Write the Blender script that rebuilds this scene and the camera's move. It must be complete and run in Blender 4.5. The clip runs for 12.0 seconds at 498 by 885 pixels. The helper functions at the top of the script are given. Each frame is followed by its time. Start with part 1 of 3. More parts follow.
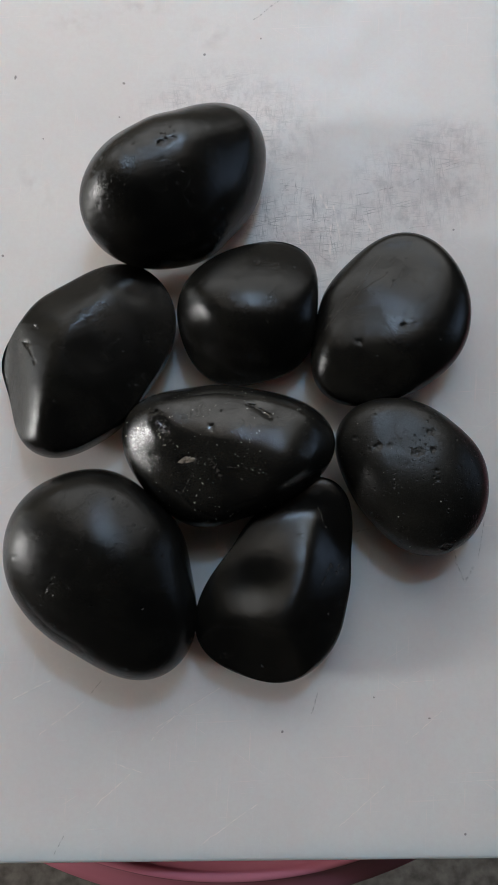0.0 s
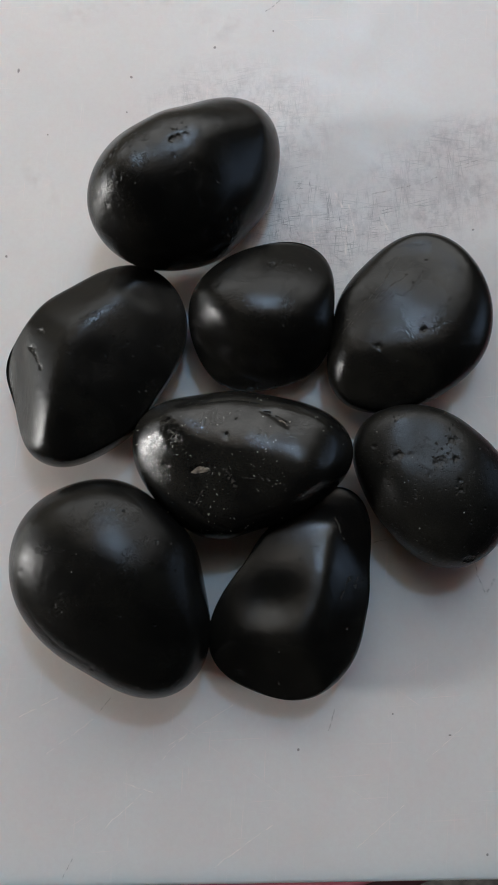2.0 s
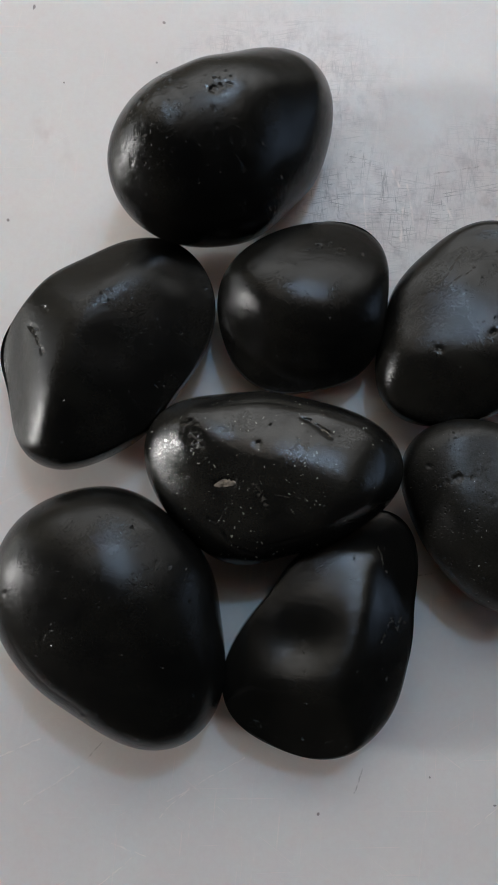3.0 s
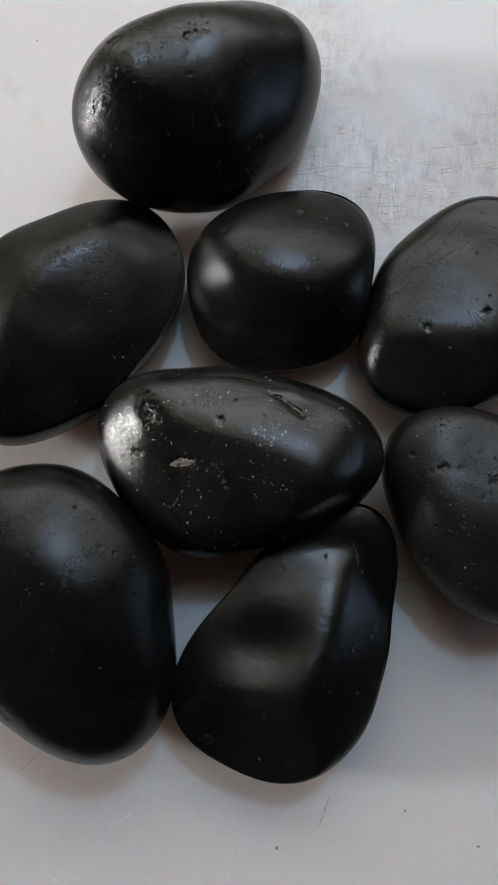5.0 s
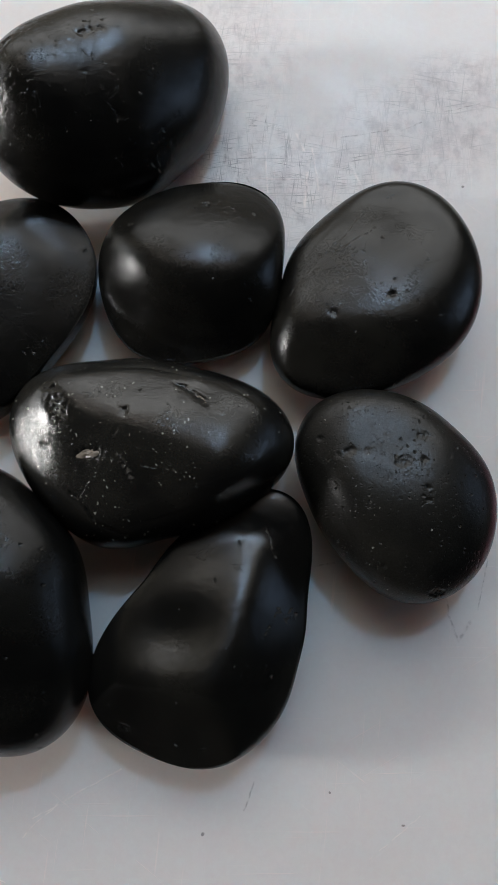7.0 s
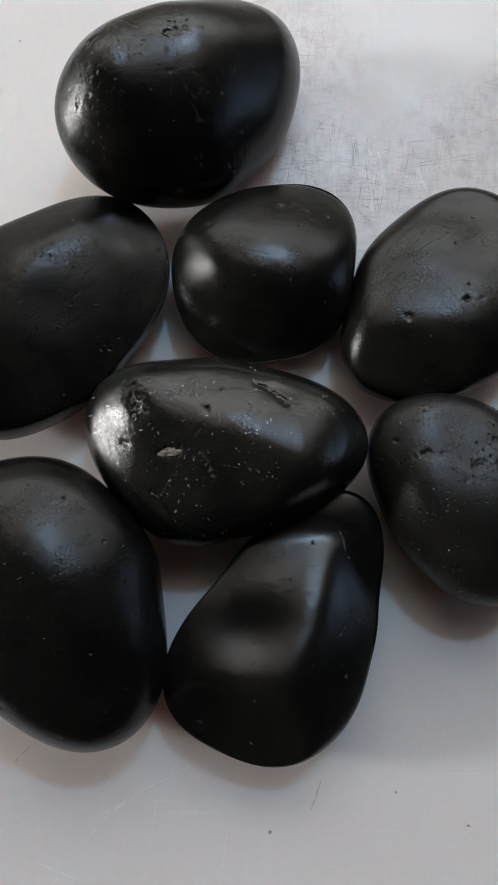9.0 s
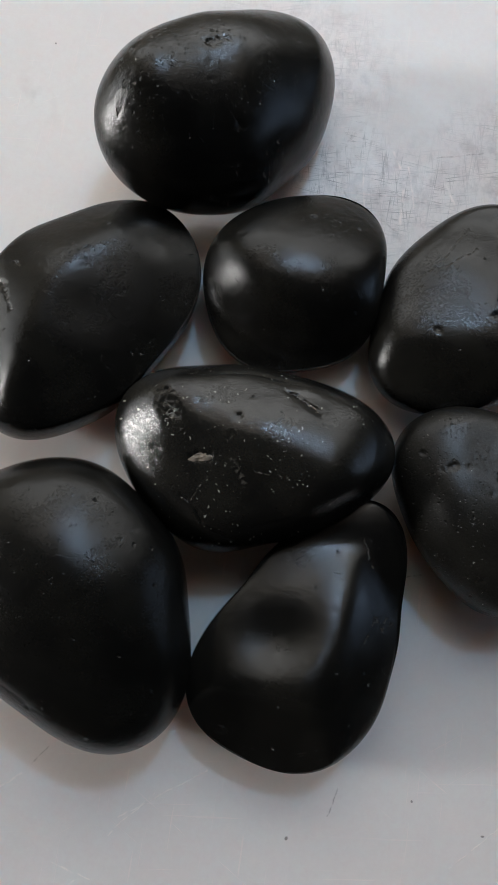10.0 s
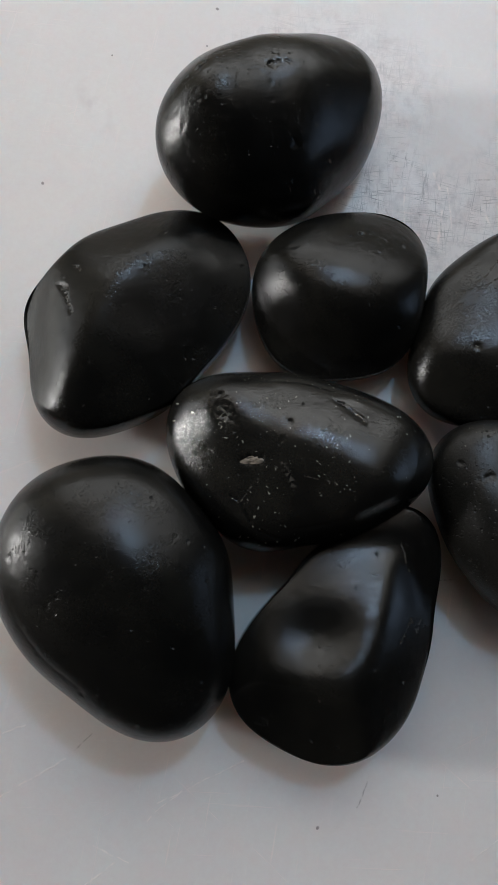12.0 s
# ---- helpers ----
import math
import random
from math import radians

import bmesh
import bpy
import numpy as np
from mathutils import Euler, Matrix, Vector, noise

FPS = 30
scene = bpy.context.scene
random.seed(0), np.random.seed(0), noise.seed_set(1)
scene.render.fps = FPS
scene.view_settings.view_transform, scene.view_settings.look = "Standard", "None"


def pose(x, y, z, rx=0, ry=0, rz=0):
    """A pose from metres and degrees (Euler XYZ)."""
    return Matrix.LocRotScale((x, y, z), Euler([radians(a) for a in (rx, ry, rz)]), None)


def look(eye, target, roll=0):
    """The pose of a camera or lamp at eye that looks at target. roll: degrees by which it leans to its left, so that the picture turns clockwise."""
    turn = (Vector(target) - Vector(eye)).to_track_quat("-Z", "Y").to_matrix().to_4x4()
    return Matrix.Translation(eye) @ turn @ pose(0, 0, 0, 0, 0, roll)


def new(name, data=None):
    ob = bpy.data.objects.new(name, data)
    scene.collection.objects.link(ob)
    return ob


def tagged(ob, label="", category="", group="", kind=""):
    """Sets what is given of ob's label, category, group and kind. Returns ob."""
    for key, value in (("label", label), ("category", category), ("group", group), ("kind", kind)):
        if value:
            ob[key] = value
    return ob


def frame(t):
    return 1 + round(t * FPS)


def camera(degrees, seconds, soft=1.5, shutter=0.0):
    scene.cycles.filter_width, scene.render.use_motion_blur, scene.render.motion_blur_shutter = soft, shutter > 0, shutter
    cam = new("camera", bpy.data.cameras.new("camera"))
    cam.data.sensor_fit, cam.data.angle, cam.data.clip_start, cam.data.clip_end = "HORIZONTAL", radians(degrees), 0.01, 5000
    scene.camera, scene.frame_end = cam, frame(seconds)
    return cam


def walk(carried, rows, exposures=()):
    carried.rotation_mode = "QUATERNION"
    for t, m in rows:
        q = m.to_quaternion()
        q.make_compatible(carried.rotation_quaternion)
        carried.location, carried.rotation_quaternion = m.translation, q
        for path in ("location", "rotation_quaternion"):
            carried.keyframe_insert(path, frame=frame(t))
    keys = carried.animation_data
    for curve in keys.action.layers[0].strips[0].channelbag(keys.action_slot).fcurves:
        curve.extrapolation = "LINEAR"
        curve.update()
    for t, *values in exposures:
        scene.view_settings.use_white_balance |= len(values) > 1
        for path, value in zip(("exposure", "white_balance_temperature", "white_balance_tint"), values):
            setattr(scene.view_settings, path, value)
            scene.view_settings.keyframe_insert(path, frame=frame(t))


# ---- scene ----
cam = camera(40.00, 12.0, soft=0.75)
PATH = [  # seconds, eye in metres, turn in degrees
    (0.0, 0.00169, 0.00184, 0.68026, 6.557, -0.123, -0.495),
    (0.5, 0.00203, 0.00265, 0.68172, 6.575, -0.204, -0.694),
    (1.0, 0.002, 0.0026, 0.6818, 6.389, -0.344, -0.732),
    (1.5, 0.00149, 0.00205, 0.68159, 6.433, -0.208, -0.744),
    (2.0, -0.00424, 0.00661, 0.67287, 6.224, -0.503, -0.609),
    (2.5, -0.00923, 0.01113, 0.66096, 6.342, -0.828, 0.781),
    (2.7, -0.01241, 0.0135, 0.65259, 5.808, -1.219, 1.498),
    (4.3, -0.01723, 0.00474, 0.62526, 8.421, -2.004, 4.949),
    (4.5, -0.01328, 0.00526, 0.62417, 8.189, -1.592, 5.008),
    (5.0, -0.00419, 0.00309, 0.62336, 8.683, -1.446, 4.645),
    (5.5, 0.00562, 0.00129, 0.62504, 8.559, -1.002, 3.965),
    (6.0, 0.01538, -0.00081, 0.62328, 9.129, -0.58, 3.217),
    (6.5, 0.01937, 1e-05, 0.62516, 9.079, -0.722, 2.68),
    (8.5, 0.00056, 0.00124, 0.62269, 8.903, -1.869, 2.481),
    (9.0, -0.00265, -0.00041, 0.62529, 8.99, -1.951, 3.508),
    (9.5, -0.00796, 0.00173, 0.6281, 8.8, -2.08, 4.667),
    (10.0, -0.01148, -0.00056, 0.62619, 9.264, -2.927, 5.131),
    (10.5, -0.01444, -0.00094, 0.62758, 8.916, -2.734, 5.665),
    (11.0, -0.02188, -0.00452, 0.62785, 9.513, -3.436, 6.48),
    (11.5, -0.02409, -0.00442, 0.62983, 9.472, -3.713, 6.73),
    (12.0, -0.026, -0.00272, 0.63246, 9.337, -4.201, 6.859),
]
EXPOSURES = [(0.0, -0.05), (1.8, -0.05), (4.5, 0.10), (5.5, 0.20), (8.5, 0.24), (10.5, 0.13), (12.0, 0.05)]
walk(cam, [(t, pose(x, y, z, rx, ry, rz)) for t, x, y, z, rx, ry, rz in PATH], EXPOSURES)

# ---- light ----
world = bpy.data.worlds.new("sky")
scene.world = world
world.use_nodes = True
wn = world.node_tree.nodes
sky = wn.new("ShaderNodeTexSky")
sky.sky_type, sky.sun_disc = "NISHITA", False
sky.sun_elevation, sky.sun_rotation = radians(40), radians(120)
world.node_tree.links.new(sky.outputs[0], wn["Background"].inputs[0])
wn["Background"].inputs[1].default_value = 0.1


def daylight(name, place, target, wide, high, radiance, colour):
    """An area lamp that fills an opening, by the radiance that its pane gives."""
    data = bpy.data.lights.new(name, "AREA")
    data.shape, data.size, data.size_y = "RECTANGLE", wide, high
    data.energy, data.color = radiance * math.pi * wide * high, colour
    ob = new(name, data)
    ob.matrix_world = look(place, target)
    return ob


TOP = 0.45          # the board's upper face
ROOM = (-1.6, 1.6, -0.45, 1.65, 2.4)   # x, x, y, y, height
FROST = (-1.1, 1.1, 0.66, 1.60)        # broad overhead fill, an assumed frosted rooflight
CLEAR = (0.255, 0.385, 1.32, 1.44)     # clear pane in it
WINDOW = (-0.13, 0.09, 0.84, 1.06)    # y, y, z, z of the brightest part of it
NORTH = (-1.4, 1.4, 1.10, 2.25)       # x, x, z, z of the broad fill in the north wall
WEST = (-0.25, 0.70, 0.02, 2.00)      # y, y, z, z of the broad fill in the west wall, an assumed doorway
PORCH = (0.05, 0.75, 0.75, 1.25)      # y, y, z, z in the east wall


def pane_lamp(name, p, z, radiance, colour):
    return daylight(name, ((p[0] + p[1]) / 2, (p[2] + p[3]) / 2, z), ((p[0] + p[1]) / 2, (p[2] + p[3]) / 2, 0), p[1] - p[0], p[3] - p[2], radiance, colour)


# openings assumed: broad fills brighten board and sheen, small panes follow the stones' highlights
pane_lamp("overhead_fill_light", FROST, 2.43, 1.15, (1.0, 0.86, 0.67))
daylight("north_fill_light", (0, ROOM[3] + 0.02, sum(NORTH[2:]) / 2), (0, 0, sum(NORTH[2:]) / 2), NORTH[1] - NORTH[0], NORTH[3] - NORTH[2], 2.4, (1.0, 0.97, 0.90))
pane_lamp("clear_rooflight", CLEAR, 2.415, 280.0, (0.46, 0.71, 1.0))
daylight("west_window_light", (-1.62, sum(WINDOW[:2]) / 2, sum(WINDOW[2:]) / 2), (0, sum(WINDOW[:2]) / 2, sum(WINDOW[2:]) / 2), WINDOW[1] - WINDOW[0], WINDOW[3] - WINDOW[2], 100.0, (1.0, 0.98, 0.96))
daylight("west_fill_light", (-1.64, sum(WEST[:2]) / 2, sum(WEST[2:]) / 2), (0, sum(WEST[:2]) / 2, sum(WEST[2:]) / 2), WEST[1] - WEST[0], WEST[3] - WEST[2], 2.1, (1.0, 0.98, 0.93))
daylight("east_window_light", (1.62, sum(PORCH[:2]) / 2, sum(PORCH[2:]) / 2), (0, sum(PORCH[:2]) / 2, sum(PORCH[2:]) / 2), PORCH[1] - PORCH[0], PORCH[3] - PORCH[2], 0.9, (0.45, 0.66, 1.0))


# ---- materials ----
def material(name):
    m = bpy.data.materials.new(name)
    m.use_nodes = True
    return m, m.node_tree, m.node_tree.nodes["Principled BSDF"]


def node(tree, kind, **sets):
    n = tree.nodes.new("ShaderNode" + kind)
    for key, value in sets.items():
        if key == "op":
            n.operation = value
        else:
            n.inputs[key].default_value = value
    return n


def link(tree, a, b):
    tree.links.new(a, b)


def coords(tree):
    return tree.nodes.new("ShaderNodeTexCoord").outputs["Object"]


def grain(tree, scale, detail=4.0, rough=0.5):
    n = node(tree, "TexNoise", Scale=scale, Detail=detail, Roughness=rough)
    link(tree, coords(tree), n.inputs["Vector"])
    return n.outputs["Fac"]


def ramp(tree, fac, a, b, ca, cb):
    n = tree.nodes.new("ShaderNodeValToRGB")
    n.color_ramp.elements[0].position, n.color_ramp.elements[1].position = a, b
    n.color_ramp.elements[0].color, n.color_ramp.elements[1].color = (*ca, 1), (*cb, 1)
    link(tree, fac, n.inputs[0])
    return n.outputs["Color"]


def bump(tree, height, strength, distance, shader, normal=None):
    n = node(tree, "Bump", Strength=strength, Distance=distance)
    link(tree, height, n.inputs["Height"])
    if normal is not None:
        link(tree, normal, n.inputs["Normal"])
    link(tree, n.outputs[0], shader.inputs["Normal"])
    return n.outputs[0]


def plain(name, a, b, scale, rough, relief=0.0):
    m, t, s = material(name)
    g = grain(t, scale)
    link(t, ramp(t, g, 0.3, 0.7, a, b), s.inputs["Base Color"])
    s.inputs["Roughness"].default_value = rough
    if relief:
        bump(t, g, 0.6, relief, s)
    return m


def math_node(tree, op, a, b=None, clamp=False):
    n = tree.nodes.new("ShaderNodeMath")
    n.operation, n.use_clamp = op, clamp
    for socket, value in zip(n.inputs, (a, b)):
        if value is None:
            continue
        if isinstance(value, (int, float)):
            socket.default_value = value
        else:
            link(tree, value, socket)
    return n.outputs[0]


def vec(tree, op, a, b=None, scale=None):
    n = tree.nodes.new("ShaderNodeVectorMath")
    n.operation = op
    for socket, value in zip(n.inputs, (a, b)):
        if value is None:
            continue
        if isinstance(value, tuple):
            socket.default_value = value
        else:
            link(tree, value, socket)
    if scale is not None:
        link(tree, scale, n.inputs["Scale"])
    return n.outputs["Value"] if op in ("DOT_PRODUCT", "LENGTH", "DISTANCE") else n.outputs["Vector"]


def flat_coords(tree, wobble, scale):
    """Plan coordinates in metres, bent a little by noise."""
    p = coords(tree)
    n = node(tree, "TexNoise", Scale=scale, Detail=3.0)
    link(tree, p, n.inputs["Vector"])
    q = vec(tree, "ADD", p, vec(tree, "MULTIPLY", vec(tree, "SUBTRACT", n.outputs["Color"], (0.5, 0.5, 0.5)), (wobble, wobble, 0)))
    return vec(tree, "MULTIPLY", q, (1, 1, 0))


def line_mask(tree, p, x0, y0, x1, y1, width):
    """1 along a line given in millimetres, 0 away from it."""
    bx, by = (x1 - x0) / 1000, (y1 - y0) / 1000
    k = bx * bx + by * by
    pa = vec(tree, "SUBTRACT", p, (x0 / 1000, y0 / 1000, 0))
    h = math_node(tree, "MULTIPLY", vec(tree, "DOT_PRODUCT", pa, (bx / k, by / k, 0)), 1.0, True)
    n = tree.nodes.new("ShaderNodeVectorMath")
    n.operation = "SCALE"
    n.inputs[0].default_value = (bx, by, 0)
    link(tree, h, n.inputs["Scale"])
    d = vec(tree, "LENGTH", vec(tree, "SUBTRACT", pa, n.outputs["Vector"]))
    return math_node(tree, "SUBTRACT", 1.0, math_node(tree, "DIVIDE", d, width / 1000), True)


def spot_mask(tree, p, x, y, rx, ry, turn=0.0):
    """1 in the middle of an oval given in millimetres, 0 outside."""
    ca, sa = math.cos(radians(turn)), math.sin(radians(turn))
    pa = vec(tree, "SUBTRACT", p, (x / 1000, y / 1000, 0))
    u = vec(tree, "DOT_PRODUCT", pa, (ca * 1000 / rx, sa * 1000 / rx, 0))
    v = vec(tree, "DOT_PRODUCT", pa, (-sa * 1000 / ry, ca * 1000 / ry, 0))
    d = math_node(tree, "SQRT", math_node(tree, "ADD", math_node(tree, "MULTIPLY", u, u), math_node(tree, "MULTIPLY", v, v)))
    return math_node(tree, "SUBTRACT", 1.0, d, True)


def most(tree, masks):
    out = masks[0]
    for m in masks[1:]:
        out = math_node(tree, "MAXIMUM", out, m)
    return out


def mix(tree, fac, a, b):
    n = tree.nodes.new("ShaderNodeMix")
    n.data_type = "RGBA"
    link(tree, fac, n.inputs[0])
    for socket, value in ((n.inputs[6], a), (n.inputs[7], b)):
        if isinstance(value, tuple):
            socket.default_value = (*value, 1)
        else:
            link(tree, value, socket)
    return n.outputs[2]


def window_of(tree, fac, lo, hi):
    n = node(tree, "MapRange")
    n.inputs["From Min"].default_value, n.inputs["From Max"].default_value = lo, hi
    link(tree, fac, n.inputs["Value"])
    return n.outputs["Result"]


def stone_material(name, rough, pits, pit_scale, specks=0.0, hairs=(), grey=1.0, wear=(), gloss=0.28, relief=1.0, smear=0.3):
    """Waxed black stone: a dark mottled body, fine skin, sparse shallow pits, pale mineral specks and hairlines."""
    m, t, s = material(name)
    body = ramp(t, grain(t, 90, 5.0), 0.35, 0.72, (0.0042 * grey, 0.0041 * grey, 0.0038 * grey), (0.0098 * grey, 0.0092 * grey, 0.0076 * grey))
    bent = flat_coords(t, 0.0012, 900)
    # pits: small bent cells of uneven size, of which only some are open, more of them in worn zones
    vor = node(t, "TexVoronoi", Scale=pit_scale * 1.8)
    vor.voronoi_dimensions = "2D"
    link(t, bent, vor.inputs["Vector"])
    sep = t.nodes.new("ShaderNodeSeparateColor")
    link(t, vor.outputs["Color"], sep.inputs[0])
    allow = math_node(t, "MULTIPLY", window_of(t, grain(t, 110, 3.0), 0.38, 0.68), pits * 1.4)
    if wear:
        p = flat_coords(t, 0.006, 160)
        zone = most(t, [spot_mask(t, p, x, y, rx, ry) for x, y, rx, ry in wear])
        allow = math_node(t, "MAXIMUM", allow, math_node(t, "MULTIPLY", zone, 0.34))
    chance = math_node(t, "GREATER_THAN", allow, sep.outputs[0])
    size = math_node(t, "ADD", 0.05, math_node(t, "MULTIPLY", sep.outputs[1], 0.3))
    hole = math_node(t, "MULTIPLY", math_node(t, "SUBTRACT", 1.0, math_node(t, "DIVIDE", vor.outputs["Distance"], size), True), chance)
    colour = body
    if specks:
        # tiny broken mineral grains, thick in some zones
        v2 = node(t, "TexVoronoi", Scale=pit_scale * 4.2)
        v2.voronoi_dimensions = "2D"
        link(t, flat_coords(t, 0.0016, 1100), v2.inputs["Vector"])
        sp = t.nodes.new("ShaderNodeSeparateColor")
        link(t, v2.outputs["Color"], sp.inputs[0])
        size2 = math_node(t, "MULTIPLY", math_node(t, "POWER", sp.outputs[2], 2.0), 0.34)
        lit = math_node(t, "MULTIPLY", math_node(t, "LESS_THAN", v2.outputs["Distance"], size2), math_node(t, "GREATER_THAN", math_node(t, "MULTIPLY", window_of(t, grain(t, 75, 3.0), 0.42, 0.66), specks), sp.outputs[1]))
        colour = mix(t, math_node(t, "MULTIPLY", lit, 0.85), colour, (0.26, 0.26, 0.23))
    height = math_node(t, "MULTIPLY", hole, -1.0)
    if hairs:
        p = flat_coords(t, 0.0022, 260)
        hair = math_node(t, "MULTIPLY", most(t, [line_mask(t, p, *h) for h in hairs]), window_of(t, grain(t, 1300, 2.0), 0.49, 0.6))
        colour = mix(t, math_node(t, "MULTIPLY", hair, 0.7), colour, (0.08, 0.072, 0.062))
        height = math_node(t, "SUBTRACT", height, math_node(t, "MULTIPLY", hair, 0.4))
    link(t, colour, s.inputs["Base Color"])
    # the wax lies unevenly: wiped, duller zones between shiny ones
    wax = node(t, "TexNoise", Scale=38.0, Detail=6.0, Roughness=0.62, Distortion=1.2)
    link(t, coords(t), wax.inputs["Vector"])
    film = window_of(t, wax.outputs["Fac"], 0.36, 0.60)
    link(t, math_node(t, "MULTIPLY", window_of_to(t, film, 0.0, 1.0, 1.0 - smear, 1.15), window_of_to(t, grain(t, 2300, 2.0), 0.36, 0.64, gloss * 0.75, gloss * 1.25)), s.inputs["Specular IOR Level"])
    link(t, math_node(t, "ADD", window_of_to(t, grain(t, 140, 4.0), 0.3, 0.7, rough - 0.03, rough + 0.04), window_of_to(t, film, 0.0, 1.0, 0.05, 0.0)), s.inputs["Roughness"])
    n1 = bump(t, grain(t, 4200, 3.0, 0.7), 0.25, 0.00006, s)
    n2 = bump(t, grain(t, 2600, 3.0, 0.65), 0.46 * relief, 0.0001, s, n1)
    n3 = bump(t, grain(t, 560, 3.0, 0.6), 0.17 * relief, 0.0004, s, bump(t, grain(t, 130, 3.0), 0.12, 0.0006, s, n2))
    # pin-holes
    v3 = node(t, "TexVoronoi", Scale=pit_scale * 4.5)
    v3.voronoi_dimensions = "2D"
    link(t, flat_coords(t, 0.0006, 2200), v3.inputs["Vector"])
    s3 = t.nodes.new("ShaderNodeSeparateColor")
    link(t, v3.outputs["Color"], s3.inputs[0])
    pin = math_node(t, "MULTIPLY", math_node(t, "SUBTRACT", 1.0, math_node(t, "DIVIDE", v3.outputs["Distance"], 0.38), True), math_node(t, "GREATER_THAN", math_node(t, "MULTIPLY", allow, 0.8), s3.outputs[0]))
    height = math_node(t, "SUBTRACT", height, math_node(t, "MULTIPLY", pin, 0.35))
    bump(t, height, 0.85, 0.00028, s, n3)
    return m


def window_of_to(tree, fac, lo, hi, a, b):
    n = node(tree, "MapRange")
    for key, value in (("From Min", lo), ("From Max", hi), ("To Min", a), ("To Max", b)):
        n.inputs[key].default_value = value
    link(tree, fac, n.inputs["Value"])
    return n.outputs["Result"]


def board_material():
    """White polyethylene: light creeps through it; knife scratches, grey dirt in the worn middle, crumbs and rust-brown nicks."""
    m, t, s = material("white_polyethylene")
    colour = ramp(t, grain(t, 18, 5.0), 0.3, 0.7, (0.714, 0.778, 0.783), (0.770, 0.842, 0.848))
    p = flat_coords(t, 0.003, 150)
    fine = flat_coords(t, 0.0012, 300)
    # hair-thin scratches that run crosswise and lengthwise
    height = None
    for turn, sx, sy, lo in ((0.05, 40, 1400, 0.66), (1.5, 50, 1200, 0.66), (0.55, 45, 1500, 0.70), (-0.6, 60, 1500, 0.71)):
        mp = t.nodes.new("ShaderNodeMapping")
        mp.vector_type = "TEXTURE"
        mp.inputs["Rotation"].default_value, mp.inputs["Scale"].default_value = (0, 0, turn), (1 / sx, 1 / sy, 1)
        link(t, coords(t), mp.inputs["Vector"])
        n = node(t, "TexNoise", Scale=1.0, Detail=2.0)
        link(t, mp.outputs[0], n.inputs["Vector"])
        line = window_of(t, n.outputs["Fac"], lo, lo + 0.06)
        height = line if height is None else math_node(t, "MAXIMUM", height, line)
    patchy = window_of(t, grain(t, 35, 3.0), 0.42, 0.68)
    scratch = math_node(t, "MULTIPLY", height, patchy)
    colour = mix(t, math_node(t, "MULTIPLY", scratch, 0.4), colour, (0.93, 0.92, 0.91))
    # the worn, grey zone where the knife has been
    worn = most(t, [spot_mask(t, p, *v) for v in ((30, 100, 30, 26), (14, 103, 22, 22), (62, 118, 34, 24, 20), (72, 134, 20, 13, 15), (-5, 140, 40, 30))])
    streaks = t.nodes.new("ShaderNodeMapping")
    streaks.inputs["Scale"].default_value = (330, 240, 1)
    link(t, coords(t), streaks.inputs["Vector"])
    sn = node(t, "TexNoise", Scale=1.0, Detail=6.0, Roughness=0.65)
    link(t, streaks.outputs[0], sn.inputs["Vector"])
    dirt = math_node(t, "MULTIPLY", window_of(t, worn, 0.0, 0.55), window_of(t, sn.outputs["Fac"], 0.44, 0.72))
    colour = mix(t, math_node(t, "MULTIPLY", dirt, 0.55), colour, (0.36, 0.38, 0.385))
    hatch = None
    for turn, sx, sy in ((0.05, 45, 2600), (0.25, 55, 2400), (-0.15, 50, 2600), (1.45, 55, 2400), (1.7, 60, 2200)):
        mp = t.nodes.new("ShaderNodeMapping")
        mp.vector_type = "TEXTURE"
        mp.inputs["Rotation"].default_value, mp.inputs["Scale"].default_value = (0, 0, turn), (1 / sx, 1 / sy, 1)
        link(t, coords(t), mp.inputs["Vector"])
        n = node(t, "TexNoise", Scale=1.0, Detail=3.0)
        link(t, mp.outputs[0], n.inputs["Vector"])
        line = window_of(t, n.outputs["Fac"], 0.60, 0.67)
        hatch = line if hatch is None else math_node(t, "MAXIMUM", hatch, line)
    hatched = math_node(t, "MULTIPLY", math_node(t, "MULTIPLY", hatch, window_of(t, worn, 0.0, 0.7)), window_of(t, grain(t, 120, 3.0), 0.38, 0.62))
    colour = mix(t, math_node(t, "MULTIPLY", hatched, 0.5), colour, (0.30, 0.33, 0.34))
    grime = math_node(t, "MULTIPLY", window_of(t, worn, 0.0, 0.8), window_of(t, grain(t, 55, 4.0), 0.40, 0.66))
    colour = mix(t, math_node(t, "MULTIPLY", grime, 0.22), colour, (0.40, 0.43, 0.44))
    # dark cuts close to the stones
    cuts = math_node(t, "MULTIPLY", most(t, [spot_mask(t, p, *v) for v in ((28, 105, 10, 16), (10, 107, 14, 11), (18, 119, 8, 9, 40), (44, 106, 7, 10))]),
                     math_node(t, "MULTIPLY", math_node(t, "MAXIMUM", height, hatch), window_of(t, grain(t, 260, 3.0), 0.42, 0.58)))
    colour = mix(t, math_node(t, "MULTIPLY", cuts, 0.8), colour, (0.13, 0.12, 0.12))
